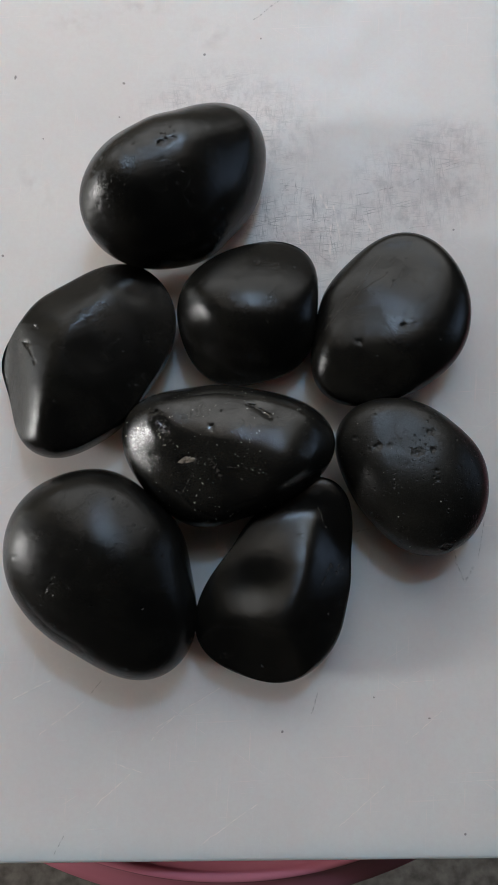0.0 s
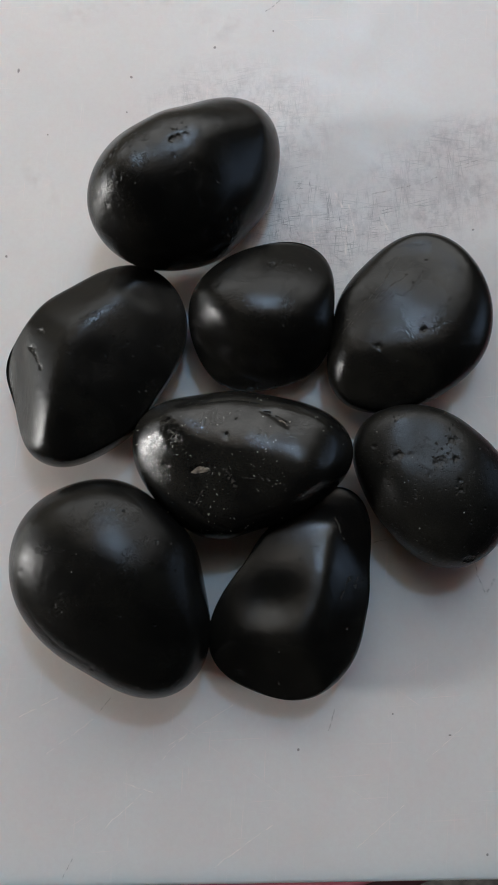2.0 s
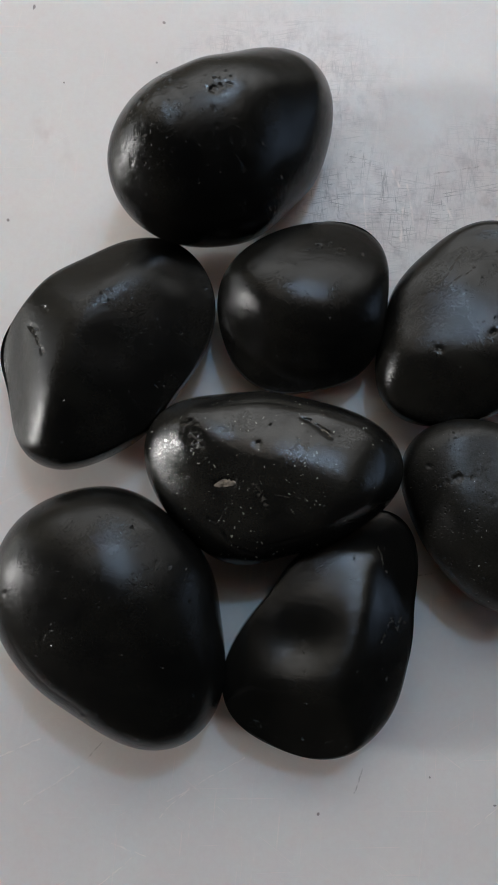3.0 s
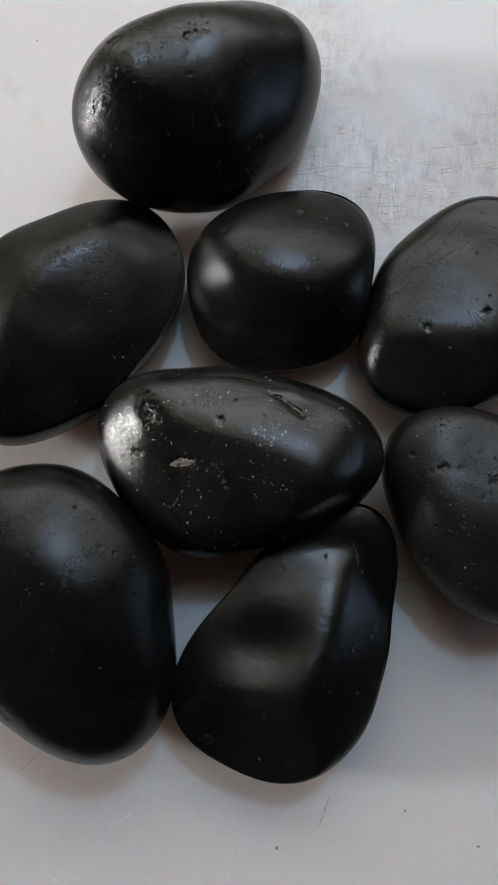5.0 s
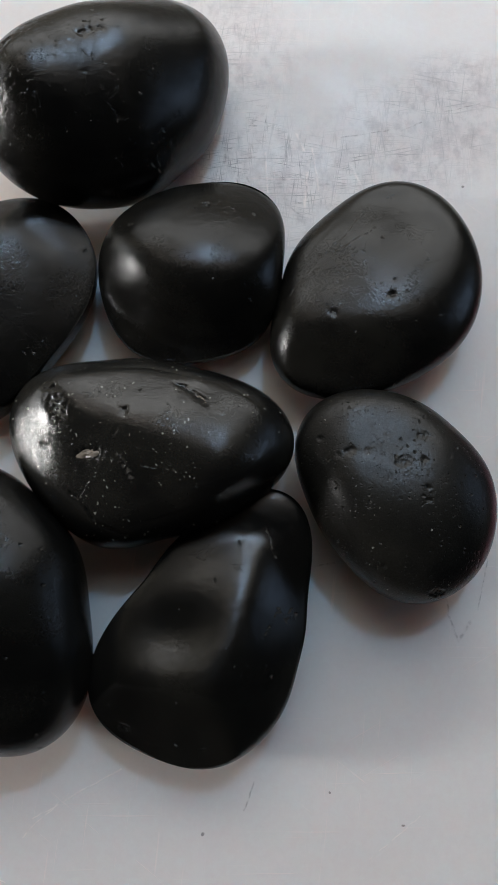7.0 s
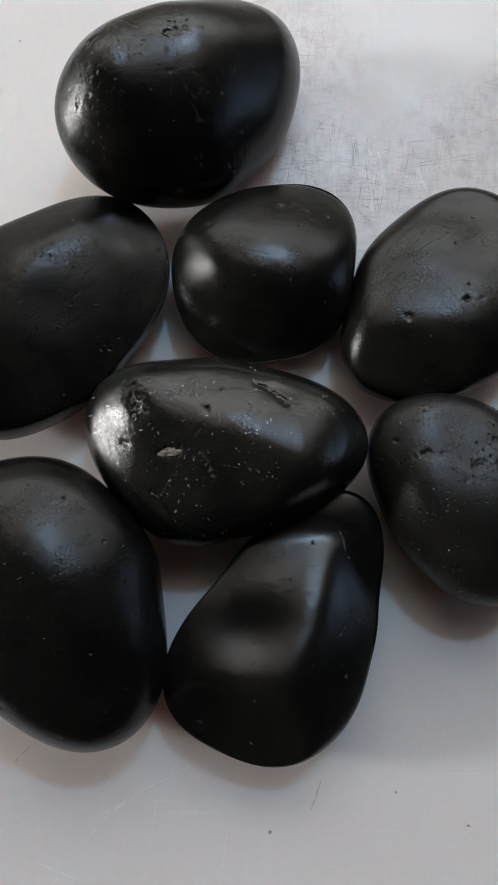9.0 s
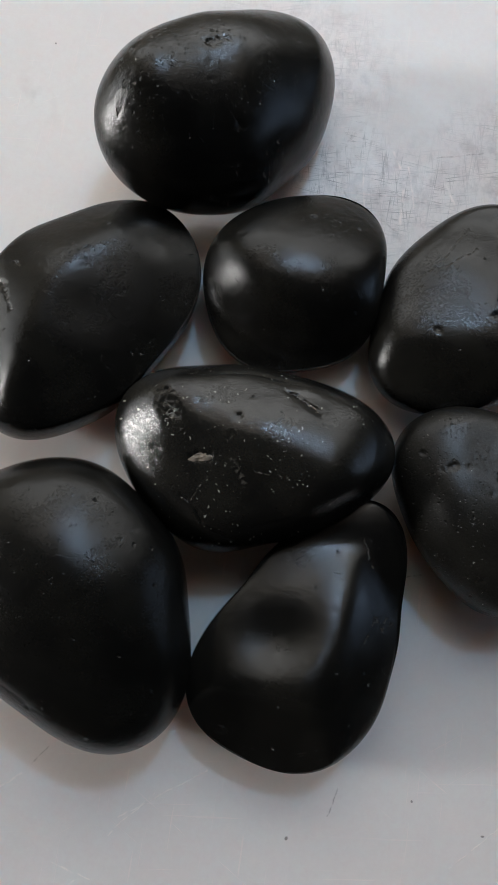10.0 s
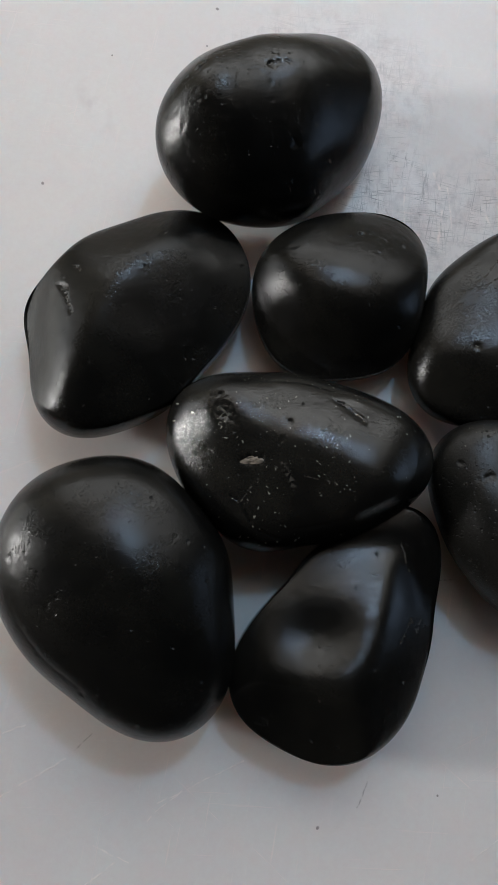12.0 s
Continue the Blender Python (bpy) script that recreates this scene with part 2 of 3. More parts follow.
    nicks = most(t, [line_mask(t, p, *v) for v in ((18.6, 122.2, 14.8, 116.6, 0.5), (8.3, 113.6, 8.9, 106.3, 0.5), (15.5, 112.3, 17.4, 111, 0.6), (29.8, 110, 32, 104.5, 0.45), (27.5, 103.8, 31.2, 102.5, 0.6),
                                                  (6.2, 101.2, 10.5, 99.7, 0.6), (15.2, 102.3, 15.9, 100.7, 0.5), (6.5, 102.7, 9.3, 103.5, 0.4), (15.9, 108.3, 18.6, 108.9, 0.4), (22.1, 103, 28.3, 103.8, 0.35),
                                                  (25.5, 96.6, 31.1, 95.3, 0.5), (26.9, 93.8, 31, 91.7, 0.5), (59.6, 103.6, 66.6, 104.5, 0.3), (12, 111, 13, 99, 0.3), (35, 101, 41, 103, 0.3))])
    colour = mix(t, math_node(t, "MULTIPLY", nicks, window_of_to(t, grain(t, 600, 4.0), 0.42, 0.68, 0.0, 0.6)), colour, (0.22, 0.20, 0.195))
    # pale faint smudges and single dark marks
    smudge = math_node(t, "MULTIPLY", most(t, [spot_mask(t, p, *v) for v in ((-35, 189, 16, 5), (-58, 183, 13, 6), (10, 158, 10, 4), (-72, 120, 12, 5, -60), (-10, 178, 14, 8))]), window_of(t, grain(t, 160, 4.0), 0.45, 0.7))
    colour = mix(t, math_node(t, "MULTIPLY", smudge, 0.4), colour, (0.42, 0.40, 0.38))
    thin = most(t, [line_mask(t, fine, *v) for v in ((5.6, 183.5, 15, 191.3, 0.35), (41, 115.6, 54.3, 119.1, 0.3), (57.8, 119, 63.5, 121.9, 0.3), (70, 125.5, 80, 128.6, 0.25), (37, -2.4, 43, -0.7, 0.35), (-60.6, -102.7, -57.5, -97, 0.25),
                                                    (-50, -53.5, -46.5, -49.5, 0.25), (70, -6, 71, -12.5, 0.3), (71, -12.5, 73.5, -19, 0.4), (73.5, -19, 76.5, -14, 0.5), (78.5, -11, 81, 2, 0.25), (22, -60, 24, -54, 0.3))])
    colour = mix(t, math_node(t, "MULTIPLY", thin, math_node(t, "ADD", 0.06, math_node(t, "MULTIPLY", window_of(t, grain(t, 700, 2.0), 0.42, 0.62), 0.45))), colour, (0.16, 0.13, 0.115))
    crumbs = most(t, [spot_mask(t, fine, *v) for v in ((-80.7, 161.4, 0.5, 1.1), (-41.4, 158.9, 0.6, 0.6), (-12.5, 169.9, 0.6, 0.6), (12.4, -66, 0.5, 0.5), (70.1, -97.7, 0.45, 0.45), (75.1, 103, 0.5, 0.5),
                                                      (-83.1, 94.8, 0.5, 0.6), (-43, 146, 0.4, 0.4), (42.5, -55.5, 0.35, 0.35), (60, -62, 0.5, 0.3), (-70, 138, 0.4, 0.4), (8, 176, 0.4, 0.4))])
    colour = mix(t, math_node(t, "MULTIPLY", window_of(t, crumbs, 0.0, 0.5), 0.8), colour, (0.16, 0.15, 0.15))
    colour = mix(t, math_node(t, "MULTIPLY", window_of(t, grain(t, 650, 4.0, 0.7), 0.35, 0.75), 0.17), colour, (0.62, 0.60, 0.60))
    pale = most(t, [line_mask(t, fine, *v) for v in ((-66, -66, -52, -56, 0.35), (-75, -55, -63, -49, 0.3), (-14, -100, 4, -88, 0.3), (-42, -75, -33, -78, 0.3), (-28, -64, -8, -52, 0.3), (-50, -90, -36, -78, 0.3),
                                                    (28.4, 116.2, 30.5, 111.5, 0.6), (31.8, 104.6, 31.2, 94.6, 0.7), (44, 107.4, 46.7, 101.3, 0.6), (33, 112, 35, 100, 0.4), (20, 110, 21, 98, 0.4), (-20, -58, -30, -68, 0.25), (52, -70, 64, -60, 0.25), (30, -95, 45, -83, 0.25))])
    colour = mix(t, math_node(t, "MULTIPLY", math_node(t, "MULTIPLY", pale, window_of(t, grain(t, 400, 2.0), 0.35, 0.65)), 0.85), colour, (0.93, 0.96, 0.94))
    # a milky bluish skin over a translucent body; its pink tint paints in the seat's glow in shaded gaps
    deep = t.nodes.new("ShaderNodeBsdfPrincipled")
    dull = window_of_to(t, grain(t, 60, 4.0), 0.3, 0.7, 0.36, 0.52)
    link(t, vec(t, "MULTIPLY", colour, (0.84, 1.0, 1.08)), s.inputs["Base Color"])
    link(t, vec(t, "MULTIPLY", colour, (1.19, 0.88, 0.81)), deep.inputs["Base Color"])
    deep.inputs["Subsurface Weight"].default_value = 1.0
    deep.inputs["Subsurface Radius"].default_value = (1.0, 0.78, 0.68)
    deep.inputs["Subsurface Scale"].default_value = 0.018
    cut = math_node(t, "MAXIMUM", scratch, math_node(t, "MAXIMUM", thin, pale))
    for shader in (s, deep):
        link(t, dull, shader.inputs["Roughness"])
        bump(t, grain(t, 900, 3.0), 0.08, 0.0002, shader, bump(t, cut, 0.2, 0.00015, shader))
    blend = t.nodes.new("ShaderNodeMixShader")
    blend.inputs[0].default_value = 0.70
    link(t, s.outputs[0], blend.inputs[1])
    link(t, deep.outputs[0], blend.inputs[2])
    link(t, blend.outputs[0], t.nodes["Material Output"].inputs["Surface"])
    return m


plaster = plain("cream_plaster", (0.62, 0.56, 0.45), (0.70, 0.64, 0.53), 6, 0.9, 0.002)
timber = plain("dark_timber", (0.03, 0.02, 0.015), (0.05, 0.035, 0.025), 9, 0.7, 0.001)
umber = plain("dark_plaster", (0.03, 0.028, 0.025), (0.05, 0.045, 0.04), 6, 0.9, 0.002)
concrete = plain("grey_concrete", (0.06, 0.052, 0.045), (0.16, 0.145, 0.125), 90, 0.9, 0.001)
plastic = board_material()
pink = plain("pink_plastic", (0.70, 0.22, 0.29), (0.76, 0.26, 0.33), 30, 0.09)
STONE_1 = stone_material("black_stone_pitted", 0.17, 0.10, 420, gloss=0.36, wear=((-22, -9, 12, 16), (-3, 4, 14, 9), (-14, 2, 12, 9)))
STONE_2 = stone_material("black_stone_dished", 0.17, 0.05, 300, hairs=((-17.5, 3.3, -13.8, -3.7, 0.5), (-15.5, 9, -13.5, 8, 0.4)), wear=((-2, 12, 14, 4), (12, 6, 8, 8)))
STONE_3 = stone_material("black_stone_ridged", 0.15, 0.04, 300, wear=((8, 12, 8, 5), (-14, 6, 5, 3)))
STONE_4 = stone_material("black_stone_tipped", 0.16, 0.03, 330, hairs=((-22.1, -4.6, -18.4, 1.8, 0.3), (-18.4, 1.8, -10.9, 10.2, 0.35), (-10.9, 10.2, -3.4, 20.5, 0.35), (-20, -2, -10, 9, 0.25), (-10, 8, -1.8, 14.2, 0.25)), grey=1.15)
STONE_5 = stone_material("black_stone_glossy", 0.13, 0.03, 340, specks=0.22, hairs=((-8, -6.5, -12, -14, 0.3), (-3.5, -4, -0.4, -9.3, 0.9), (2, -6.5, 9, -7, 0.3)), grey=1.5, gloss=0.46, smear=0.4)
STONE_6 = stone_material("black_stone_matt", 0.29, 0.24, 380, specks=0.03, grey=1.5, relief=0.8, wear=((2, 4, 16, 12), (-12, 9, 9, 5), (-4, -17, 8, 5)))
STONE_7 = stone_material("black_stone_smooth", 0.19, 0.05, 300, wear=((-22, 6, 5, 5),))
STONE_8 = stone_material("black_stone_hollow", 0.16, 0.04, 320, gloss=0.42, hairs=((11.4, -0.2, 15.5, 6, 0.4), (15, 6, 17, 3, 0.4), (17, 3, 18, 7, 0.35), (11.5, 24, 14, 17, 0.4)), wear=((-18, -22, 4, 3),))


# ---- meshes ----
def part(name, bm, mat, parent=None, label="", smooth=True):
    me = bpy.data.meshes.new(name)
    bm.normal_update()
    bm.to_mesh(me)
    bm.free()
    me.materials.append(mat)
    if smooth:
        me.polygons.foreach_set("use_smooth", [True] * len(me.polygons))
    ob = new(name, me)
    if parent is not None:
        ob.parent = parent
    if label:
        tagged(ob, label)
    return ob


def box(bm, x0, x1, y0, y1, z0, z1):
    m = Matrix.LocRotScale(((x0 + x1) / 2, (y0 + y1) / 2, (z0 + z1) / 2), None, (x1 - x0, y1 - y0, z1 - z0))
    return bmesh.ops.create_cube(bm, size=1, matrix=m)["verts"]


def lathe(profile, seg=96):
    """A ring of points (radius, height) turned round z; it is closed where the radius is 0."""
    bm = bmesh.new()
    rings = []
    for r, z in profile:
        if r < 1e-6:
            rings.append([bm.verts.new((0, 0, z))])
        else:
            rings.append([bm.verts.new((r * math.cos(2 * math.pi * k / seg), r * math.sin(2 * math.pi * k / seg), z)) for k in range(seg)])
    for a, b in zip(rings, rings[1:]):
        for k in range(seg):
            j = (k + 1) % seg
            if len(a) == 1:
                bm.faces.new((a[0], b[j], b[k]))
            elif len(b) == 1:
                bm.faces.new((a[k], a[j], b[0]))
            else:
                bm.faces.new((a[k], a[j], b[j], b[k]))
    return bm


# ---- the room: walls and ceiling are unseen, added to shape the light ----
X0, X1, Y0, Y1, HIGH = ROOM


def slab(name, mat, label, *boxes):
    bm = bmesh.new()
    for b in boxes:
        box(bm, *b)
    return tagged(part(name, bm, mat, smooth=False), label, name.split("_")[0], kind="structure")


slab("floor", concrete, "worn grey concrete floor with blotches", (X0, X1, Y0, Y1, -0.1, 0))
# unseen slab, added to shade the board's south and bound the stones' sheen
overhang = slab("overhang", timber, "unseen dark slab added to block light on the south side", (-0.85, 1.3, -0.36, 0.172, 0.83, 0.86))
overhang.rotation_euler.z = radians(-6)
nx0, nx1, nz0, nz1 = NORTH
slab("wall_north", plaster, "unseen cream plastered wall, assumed, with a wide opening for light",
     (X0, nx0, Y1, Y1 + 0.1, 0, HIGH), (nx1, X1, Y1, Y1 + 0.1, 0, HIGH), (nx0, nx1, Y1, Y1 + 0.1, 0, nz0), (nx0, nx1, Y1, Y1 + 0.1, nz1, HIGH))
slab("wall_south", umber, "unseen dark plastered wall, assumed, that keeps the south dark", (X0, X1, Y0 - 0.1, Y0, 0, HIGH))
ey0, ey1, ez0, ez1 = PORCH
slab("wall_east", umber, "unseen dark plastered wall, assumed, with an opening for light",
     (X1, X1 + 0.1, Y0 - 0.1, ey0, 0, HIGH), (X1, X1 + 0.1, ey1, Y1 + 0.1, 0, HIGH),
     (X1, X1 + 0.1, ey0, ey1, 0, ez0), (X1, X1 + 0.1, ey0, ey1, ez1, HIGH))
wy0, wy1, wz0, wz1 = WEST
slab("wall_west", plaster, "unseen cream plastered wall, assumed, with a tall opening for light",
     (X0 - 0.1, X0, Y0 - 0.1, wy0, 0, HIGH), (X0 - 0.1, X0, wy1, Y1 + 0.1, 0, HIGH),
     (X0 - 0.1, X0, wy0, wy1, 0, wz0), (X0 - 0.1, X0, wy0, wy1, wz1, HIGH))
fx0, fx1, fy0, fy1 = FROST
slab("ceiling", timber, "unseen dark timber ceiling, assumed, with an opening for light",
     (X0 - 0.1, X1 + 0.1, Y0 - 0.1, fy0, HIGH, HIGH + 0.1), (X0 - 0.1, X1 + 0.1, fy1, Y1 + 0.1, HIGH, HIGH + 0.1),
     (X0 - 0.1, fx0, fy0, fy1, HIGH, HIGH + 0.1), (fx1, X1 + 0.1, fy0, fy1, HIGH, HIGH + 0.1))

# ---- the stool and the board ----
stool = tagged(new("stool"), "round pink plastic stool under the cutting board", "stool")
stool.location = (-0.0055, 0.0322, 0)
bead = [(0.1483 + 0.0016 * math.cos(a), 0.4370 + 0.0016 * math.sin(a)) for a in (radians(v) for v in (190, 160, 130, 105, 90, 75, 50, 25, 0))]
seat = part("seat", lathe([(0, 0.4385), (0.110, 0.4385), (0.1200, 0.4372), (0.1330, 0.4352), (0.1430, 0.4352), (0.1464, 0.4362), *bead, (0.1512, 0.4352), (0.1545, 0.4320), (0.1590, 0.4280),
                           (0.1622, 0.4256), (0.1634, 0.4236), (0.1628, 0.4212), (0.1600, 0.4212), (0.152, 0.4285), (0.146, 0.4330), (0, 0.4330)], 192), pink, stool)
for k in range(4):
    bm = bmesh.new()
    a = math.pi / 4 + k * math.pi / 2
    ring = []
    for z, r, w in ((0.434, 0.118, 0.020), (0.30, 0.128, 0.018), (0.12, 0.138, 0.016), (0.0, 0.145, 0.015)):
        ring.append([bm.verts.new(((r + dr * w) * math.cos(a) - dt * w * math.sin(a), (r + dr * w) * math.sin(a) + dt * w * math.cos(a), z)) for dr, dt in ((-0.8, -0.7), (-0.5, -1), (0.5, -1), (0.8, -0.7), (0.8, 0.7), (0.5, 1), (-0.5, 1), (-0.8, 0.7))])
    for lo, hi in zip(ring, ring[1:]):
        for n in range(8):
            bm.faces.new((lo[n], hi[n], hi[(n + 1) % 8], lo[(n + 1) % 8]))
    bm.faces.new(ring[-1])
    part("leg", bm, pink, stool)

board = tagged(new("cutting_board"), "white plastic cutting board, scratched and stained, on a pink stool", "cutting board")
bm = bmesh.new()
box(bm, -0.153, 0.0968, -0.1054, 0.275, TOP - 0.0115, TOP)
bmesh.ops.bevel(bm, geom=[e for e in bm.edges if abs(e.verts[0].co.z - e.verts[1].co.z) > 0.005], offset=0.012, segments=6, affect="EDGES", profile=0.5)
bmesh.ops.bevel(bm, geom=[e for e in bm.edges if abs(e.verts[0].co.z - e.verts[1].co.z) < 0.001 and abs(e.verts[0].co.z - TOP) < 0.001 and len(e.link_faces) == 2 and any(abs(f.normal.z) < 0.5 for f in e.link_faces)], offset=0.0012, segments=3, affect="EDGES", profile=0.5)
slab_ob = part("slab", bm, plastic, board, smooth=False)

# ---- the pebbles ----
OUTLINE_1 = dict(at=(-0.02117, 0.1131), high=31.5, belly=0.467, power=2.3, tilt=(-0.241, 0.042), r=27.29, c=(1.18, 1.35, -0.61, -1.02, -0.23, 0.1, 0.14), s=(-1.81, 5.72, 0.75, 0.41, -0.37, -0.38, -0.12))
OUTLINE_2 = dict(at=(-0.05039, 0.05501), high=21.8, belly=0.441, power=2.5, tilt=(0.012, -0.032), r=28.45, c=(0.16, -1.77, -0.4, -0.22, -0.41, 0.52, -0.22), s=(0.55, 4.92, 1.27, -0.91, 0.14, 0.21, -0.12))
OUTLINE_3 = dict(at=(0.00281, 0.07094), high=21.2, belly=0.404, power=2.5, tilt=(-0.03, 0.019), r=24.15, c=(0.47, -0.22, -0.75, -0.69, -0.31, 0.08, 0.05), s=(-0.47, 1.7, 0.33, -0.45, 0.04, -0.09, -0.02))
OUTLINE_4 = dict(at=(0.04969, 0.06755), high=20.3, belly=0.422, power=2.2, tilt=(0.024, -0.046), r=27.46, c=(0.13, -1.36, 0.46, -0.5, 0.4, -0.05, -0.08), s=(0.13, 3.66, -1.01, -0.6, 0.36, -0.13, 0.05))
OUTLINE_5 = dict(at=(-0.00594, 0.02432), high=28.4, belly=0.44, power=2.3, tilt=(0.028, 0.016), r=26.89, c=(0.22, 5.57, 1.25, 1.02, 0.21, 0.1, 0.23), s=(-0.55, 0.1, 1.39, -0.48, 0.63, 0.09, 0.03))
OUTLINE_6 = dict(at=(0.0548, 0.0161), high=23.8, belly=0.459, power=2.3, tilt=(-0.009, 0.032), r=23.97, c=(0.09, -0.64, 0.24, -0.15, 0.25, -0.13, 0.0), s=(0.3, -3.38, 0.89, 0.07, -0.01, 0.09, 0.02))
OUTLINE_7 = dict(at=(-0.04367, -0.0132), high=32, belly=0.433, power=2.2, tilt=(-0.007, 0.04), r=30.11, c=(0.59, -0.92, -1.41, -0.58, 0.03, -0.05, -0.09), s=(0.2, -4.21, -0.36, 0.52, 0.46, 0.1, -0.09))
OUTLINE_8 = dict(at=(0.01259, -0.01772), high=21.7, belly=0.459, power=2.4, tilt=(-0.056, 0.049), r=26.63, c=(-0.08, -3.62, -2.03, -0.37, 0.7, 0.24, 0.1), s=(-0.86, 4.85, -1.1, -0.54, -0.66, 0.06, 0.3))
# swellings of each crown, as crossed cosine waves in millimetres
RELIEF_1 = (3.01, -5.45, 1.2, -1.86, 0.45, -0.05, 1.21, -8.92, 1, -3.79, 1.08, 1.22, -6.92, 1.44, -1.88, -1.47, -2.9, -1.1, -0.3, -1.72, -0.68)
RELIEF_4 = (-2.74, 0.86, -2.98, -1, -1.02, 0.02, -1.91, 1.86, -3.94, -0.59, -1.39, 1.08, -0.38, 0.39, -0.49, 0.2, 1.36, -0.72, 0.19, 0.86, 0.22)
RELIEF_5 = (-1.67, -3.96, -2.51, -3.46, -1.58, -1, -0.25, -3.93, -0.87, 0.18, 1.46, -0.01, -0.34, -0.95, -1.49, -1.99, -1.06, -2.38, -1.74, 0.27, -0.74, -0.15, -0.89, 0.12, 0.38, -0.29, 1.13, -0.59)
RELIEF_6 = (-0.08, 2.67, 0.35, 0.07, 0.45, 0.11, -1.01, 0.18, 0.99, 0.55, 0.67, -0.25, 1.66, 0.43, 0.32, -1.12, -0.85, -0.17, -0.45, 0.59, -0.52)
RELIEF_7 = (0.08, -2.6, 0.23, -1.19, 0.13, -0.34, -2.67, -0.12, -2.74, 0.35, -1.05, 0.69, -3.39, 0.78, -1.12, -1.13, 0.7, -1.01, 0.29, -0.64, -0.17)
base_bm = bmesh.new()
bmesh.ops.create_icosphere(base_bm, subdivisions=7, radius=1.0)
BALL = bpy.data.meshes.new("ball")
base_bm.to_mesh(BALL)
base_bm.free()
DIRS = np.empty(len(BALL.vertices) * 3, np.float32)
BALL.vertices.foreach_get("co", DIRS)
DIRS = DIRS.reshape(-1, 3).astype(float)
JITTER = np.random.default_rng(7).uniform(-1, 1, len(DIRS))
BEND = 0.004
SMOOTH = [True] * len(BALL.polygons)


def softmin(a, b, k):
    m = np.minimum(a, b)
    return m - k * np.log(np.exp(-(a - m) / k) + np.exp(-(b - m) / k))


def touch(x, y, z, sx, sy, soft, bend=0.006):
    """A facet by the point in which it touches and its slope there."""
    ax, ay = sx + 2 * bend * x, sy + 2 * bend * y
    return (ax, ay, z - ax * x - ay * y + bend * (x * x + y * y), soft, bend)


def scatter(seed, n, x, y, rx, ry, size=0.5):
    """Small shallow dimples strewn over an oval."""
    rng = random.Random(seed)
    out = []
    for _ in range(n):
        a, r = rng.uniform(0, 2 * math.pi), math.sqrt(rng.random())
        la = size * rng.uniform(0.6, 1.5)
        out.append((x + rx * r * math.cos(a), y + ry * r * math.sin(a), la, la * rng.uniform(0.6, 1.0), rng.uniform(0, 180), rng.uniform(0.05, 0.12), 0.02))
    return out


def pebble(label, outline, crown=None, facets=(), bumps=(), pits=(), mat=None, relief=()):
    """A water-worn stone, in millimetres: its plan is a circle with a few waves, its height a rounded section with
    soft facets (slope east, slope north, height at the middle, softness) and swellings or hollows (east, north, half-lengths, turn, height)."""
    high, power, (tx, ty) = outline["high"], outline["power"], outline["tilt"]
    waist = outline["belly"] * high
    over = (crown or high) - waist
    th = np.arctan2(DIRS[:, 1], DIRS[:, 0])
    c, s = np.hypot(DIRS[:, 0], DIRS[:, 1]), DIRS[:, 2]
    k = (c ** power + np.abs(s) ** power) ** (-1 / power)
    plan = outline["r"] + sum(a * np.cos((n + 1) * th) + b * np.sin((n + 1) * th) for n, (a, b) in enumerate(zip(outline["c"], outline["s"])))
    # near the poles the waves fade out, so that the crown stays smooth
    plan = outline["r"] + (plan - outline["r"]) * np.clip(c * 1.3, 0, 1) ** 1.5
    x, y = plan * c * k * np.cos(th), plan * c * k * np.sin(th)
    z = waist + np.where(s > 0, over, waist) * s * k + tx * x + ty * y
    up = np.clip(s * 4, 0, 1)
    up = up * up * (3 - 2 * up)
    zt = z.copy()
    if relief:
        order = int((math.sqrt(8 * len(relief) + 1) - 3) / 2)
        u, v = ((q / (outline["r"] * 1.35) + 1) / 2 * math.pi for q in (x, y))
        pairs = [(i, j) for i in range(order + 1) for j in range(order + 1 - i)]
        zt = zt + np.clip(1 - (c * k) ** 4, 0, 1) ** 1.5 * sum(a * np.cos(i * u) * np.cos(j * v) for a, (i, j) in zip(relief, pairs))
    for sx, sy, h, soft, *bend in facets:
        zt = softmin(zt, h + sx * x + sy * y - (bend[0] if bend else BEND) * (x * x + y * y), soft)
    # no facet cuts in under the stone's widest line
    rim = waist + tx * x + ty * y
    zt = -softmin(-zt, -(rim + 0.15 * (z - rim)), 0.9)
    for bx, by, la, lb, turn, h in bumps:
        ca, sa = math.cos(radians(turn)), math.sin(radians(turn))
        u, v = ((x - bx) * ca + (y - by) * sa) / la, (-(x - bx) * sa + (y - by) * ca) / lb
        zt = zt + h * np.exp(-u * u - v * v)
    z = z + (zt - z) * up
    for px, py, la, lb, turn, deep, jag in pits:
        ca, sa = math.cos(radians(turn)), math.sin(radians(turn))
        wob = 1 + 0.35 * np.sin(3.1 * x + 1.7 * y) * np.cos(2.3 * y - 1.1 * x)
        u, v = ((x - px) * ca + (y - py) * sa) / la, (-(x - px) * sa + (y - py) * ca) / lb
        w = np.clip(1.25 - np.hypot(u, v) * wob, 0, 1) * (s > 0)
        w = w * w * (3 - 2 * w)
        z = z - w * (deep + jag * JITTER)
    z = np.maximum(z, 0)
    me = BALL.copy()
    me.name = "pebble"
    me.vertices.foreach_set("co", np.stack([x, y, z], -1).ravel() * 0.001)
    me.polygons.foreach_set("use_smooth", SMOOTH)
    me.materials.append(mat)
    me.update()
    ob = new("pebble", me)
    ob.location = (*outline["at"], TOP)
    return tagged(ob, label, "pebble", "black pebbles on the cutting board")


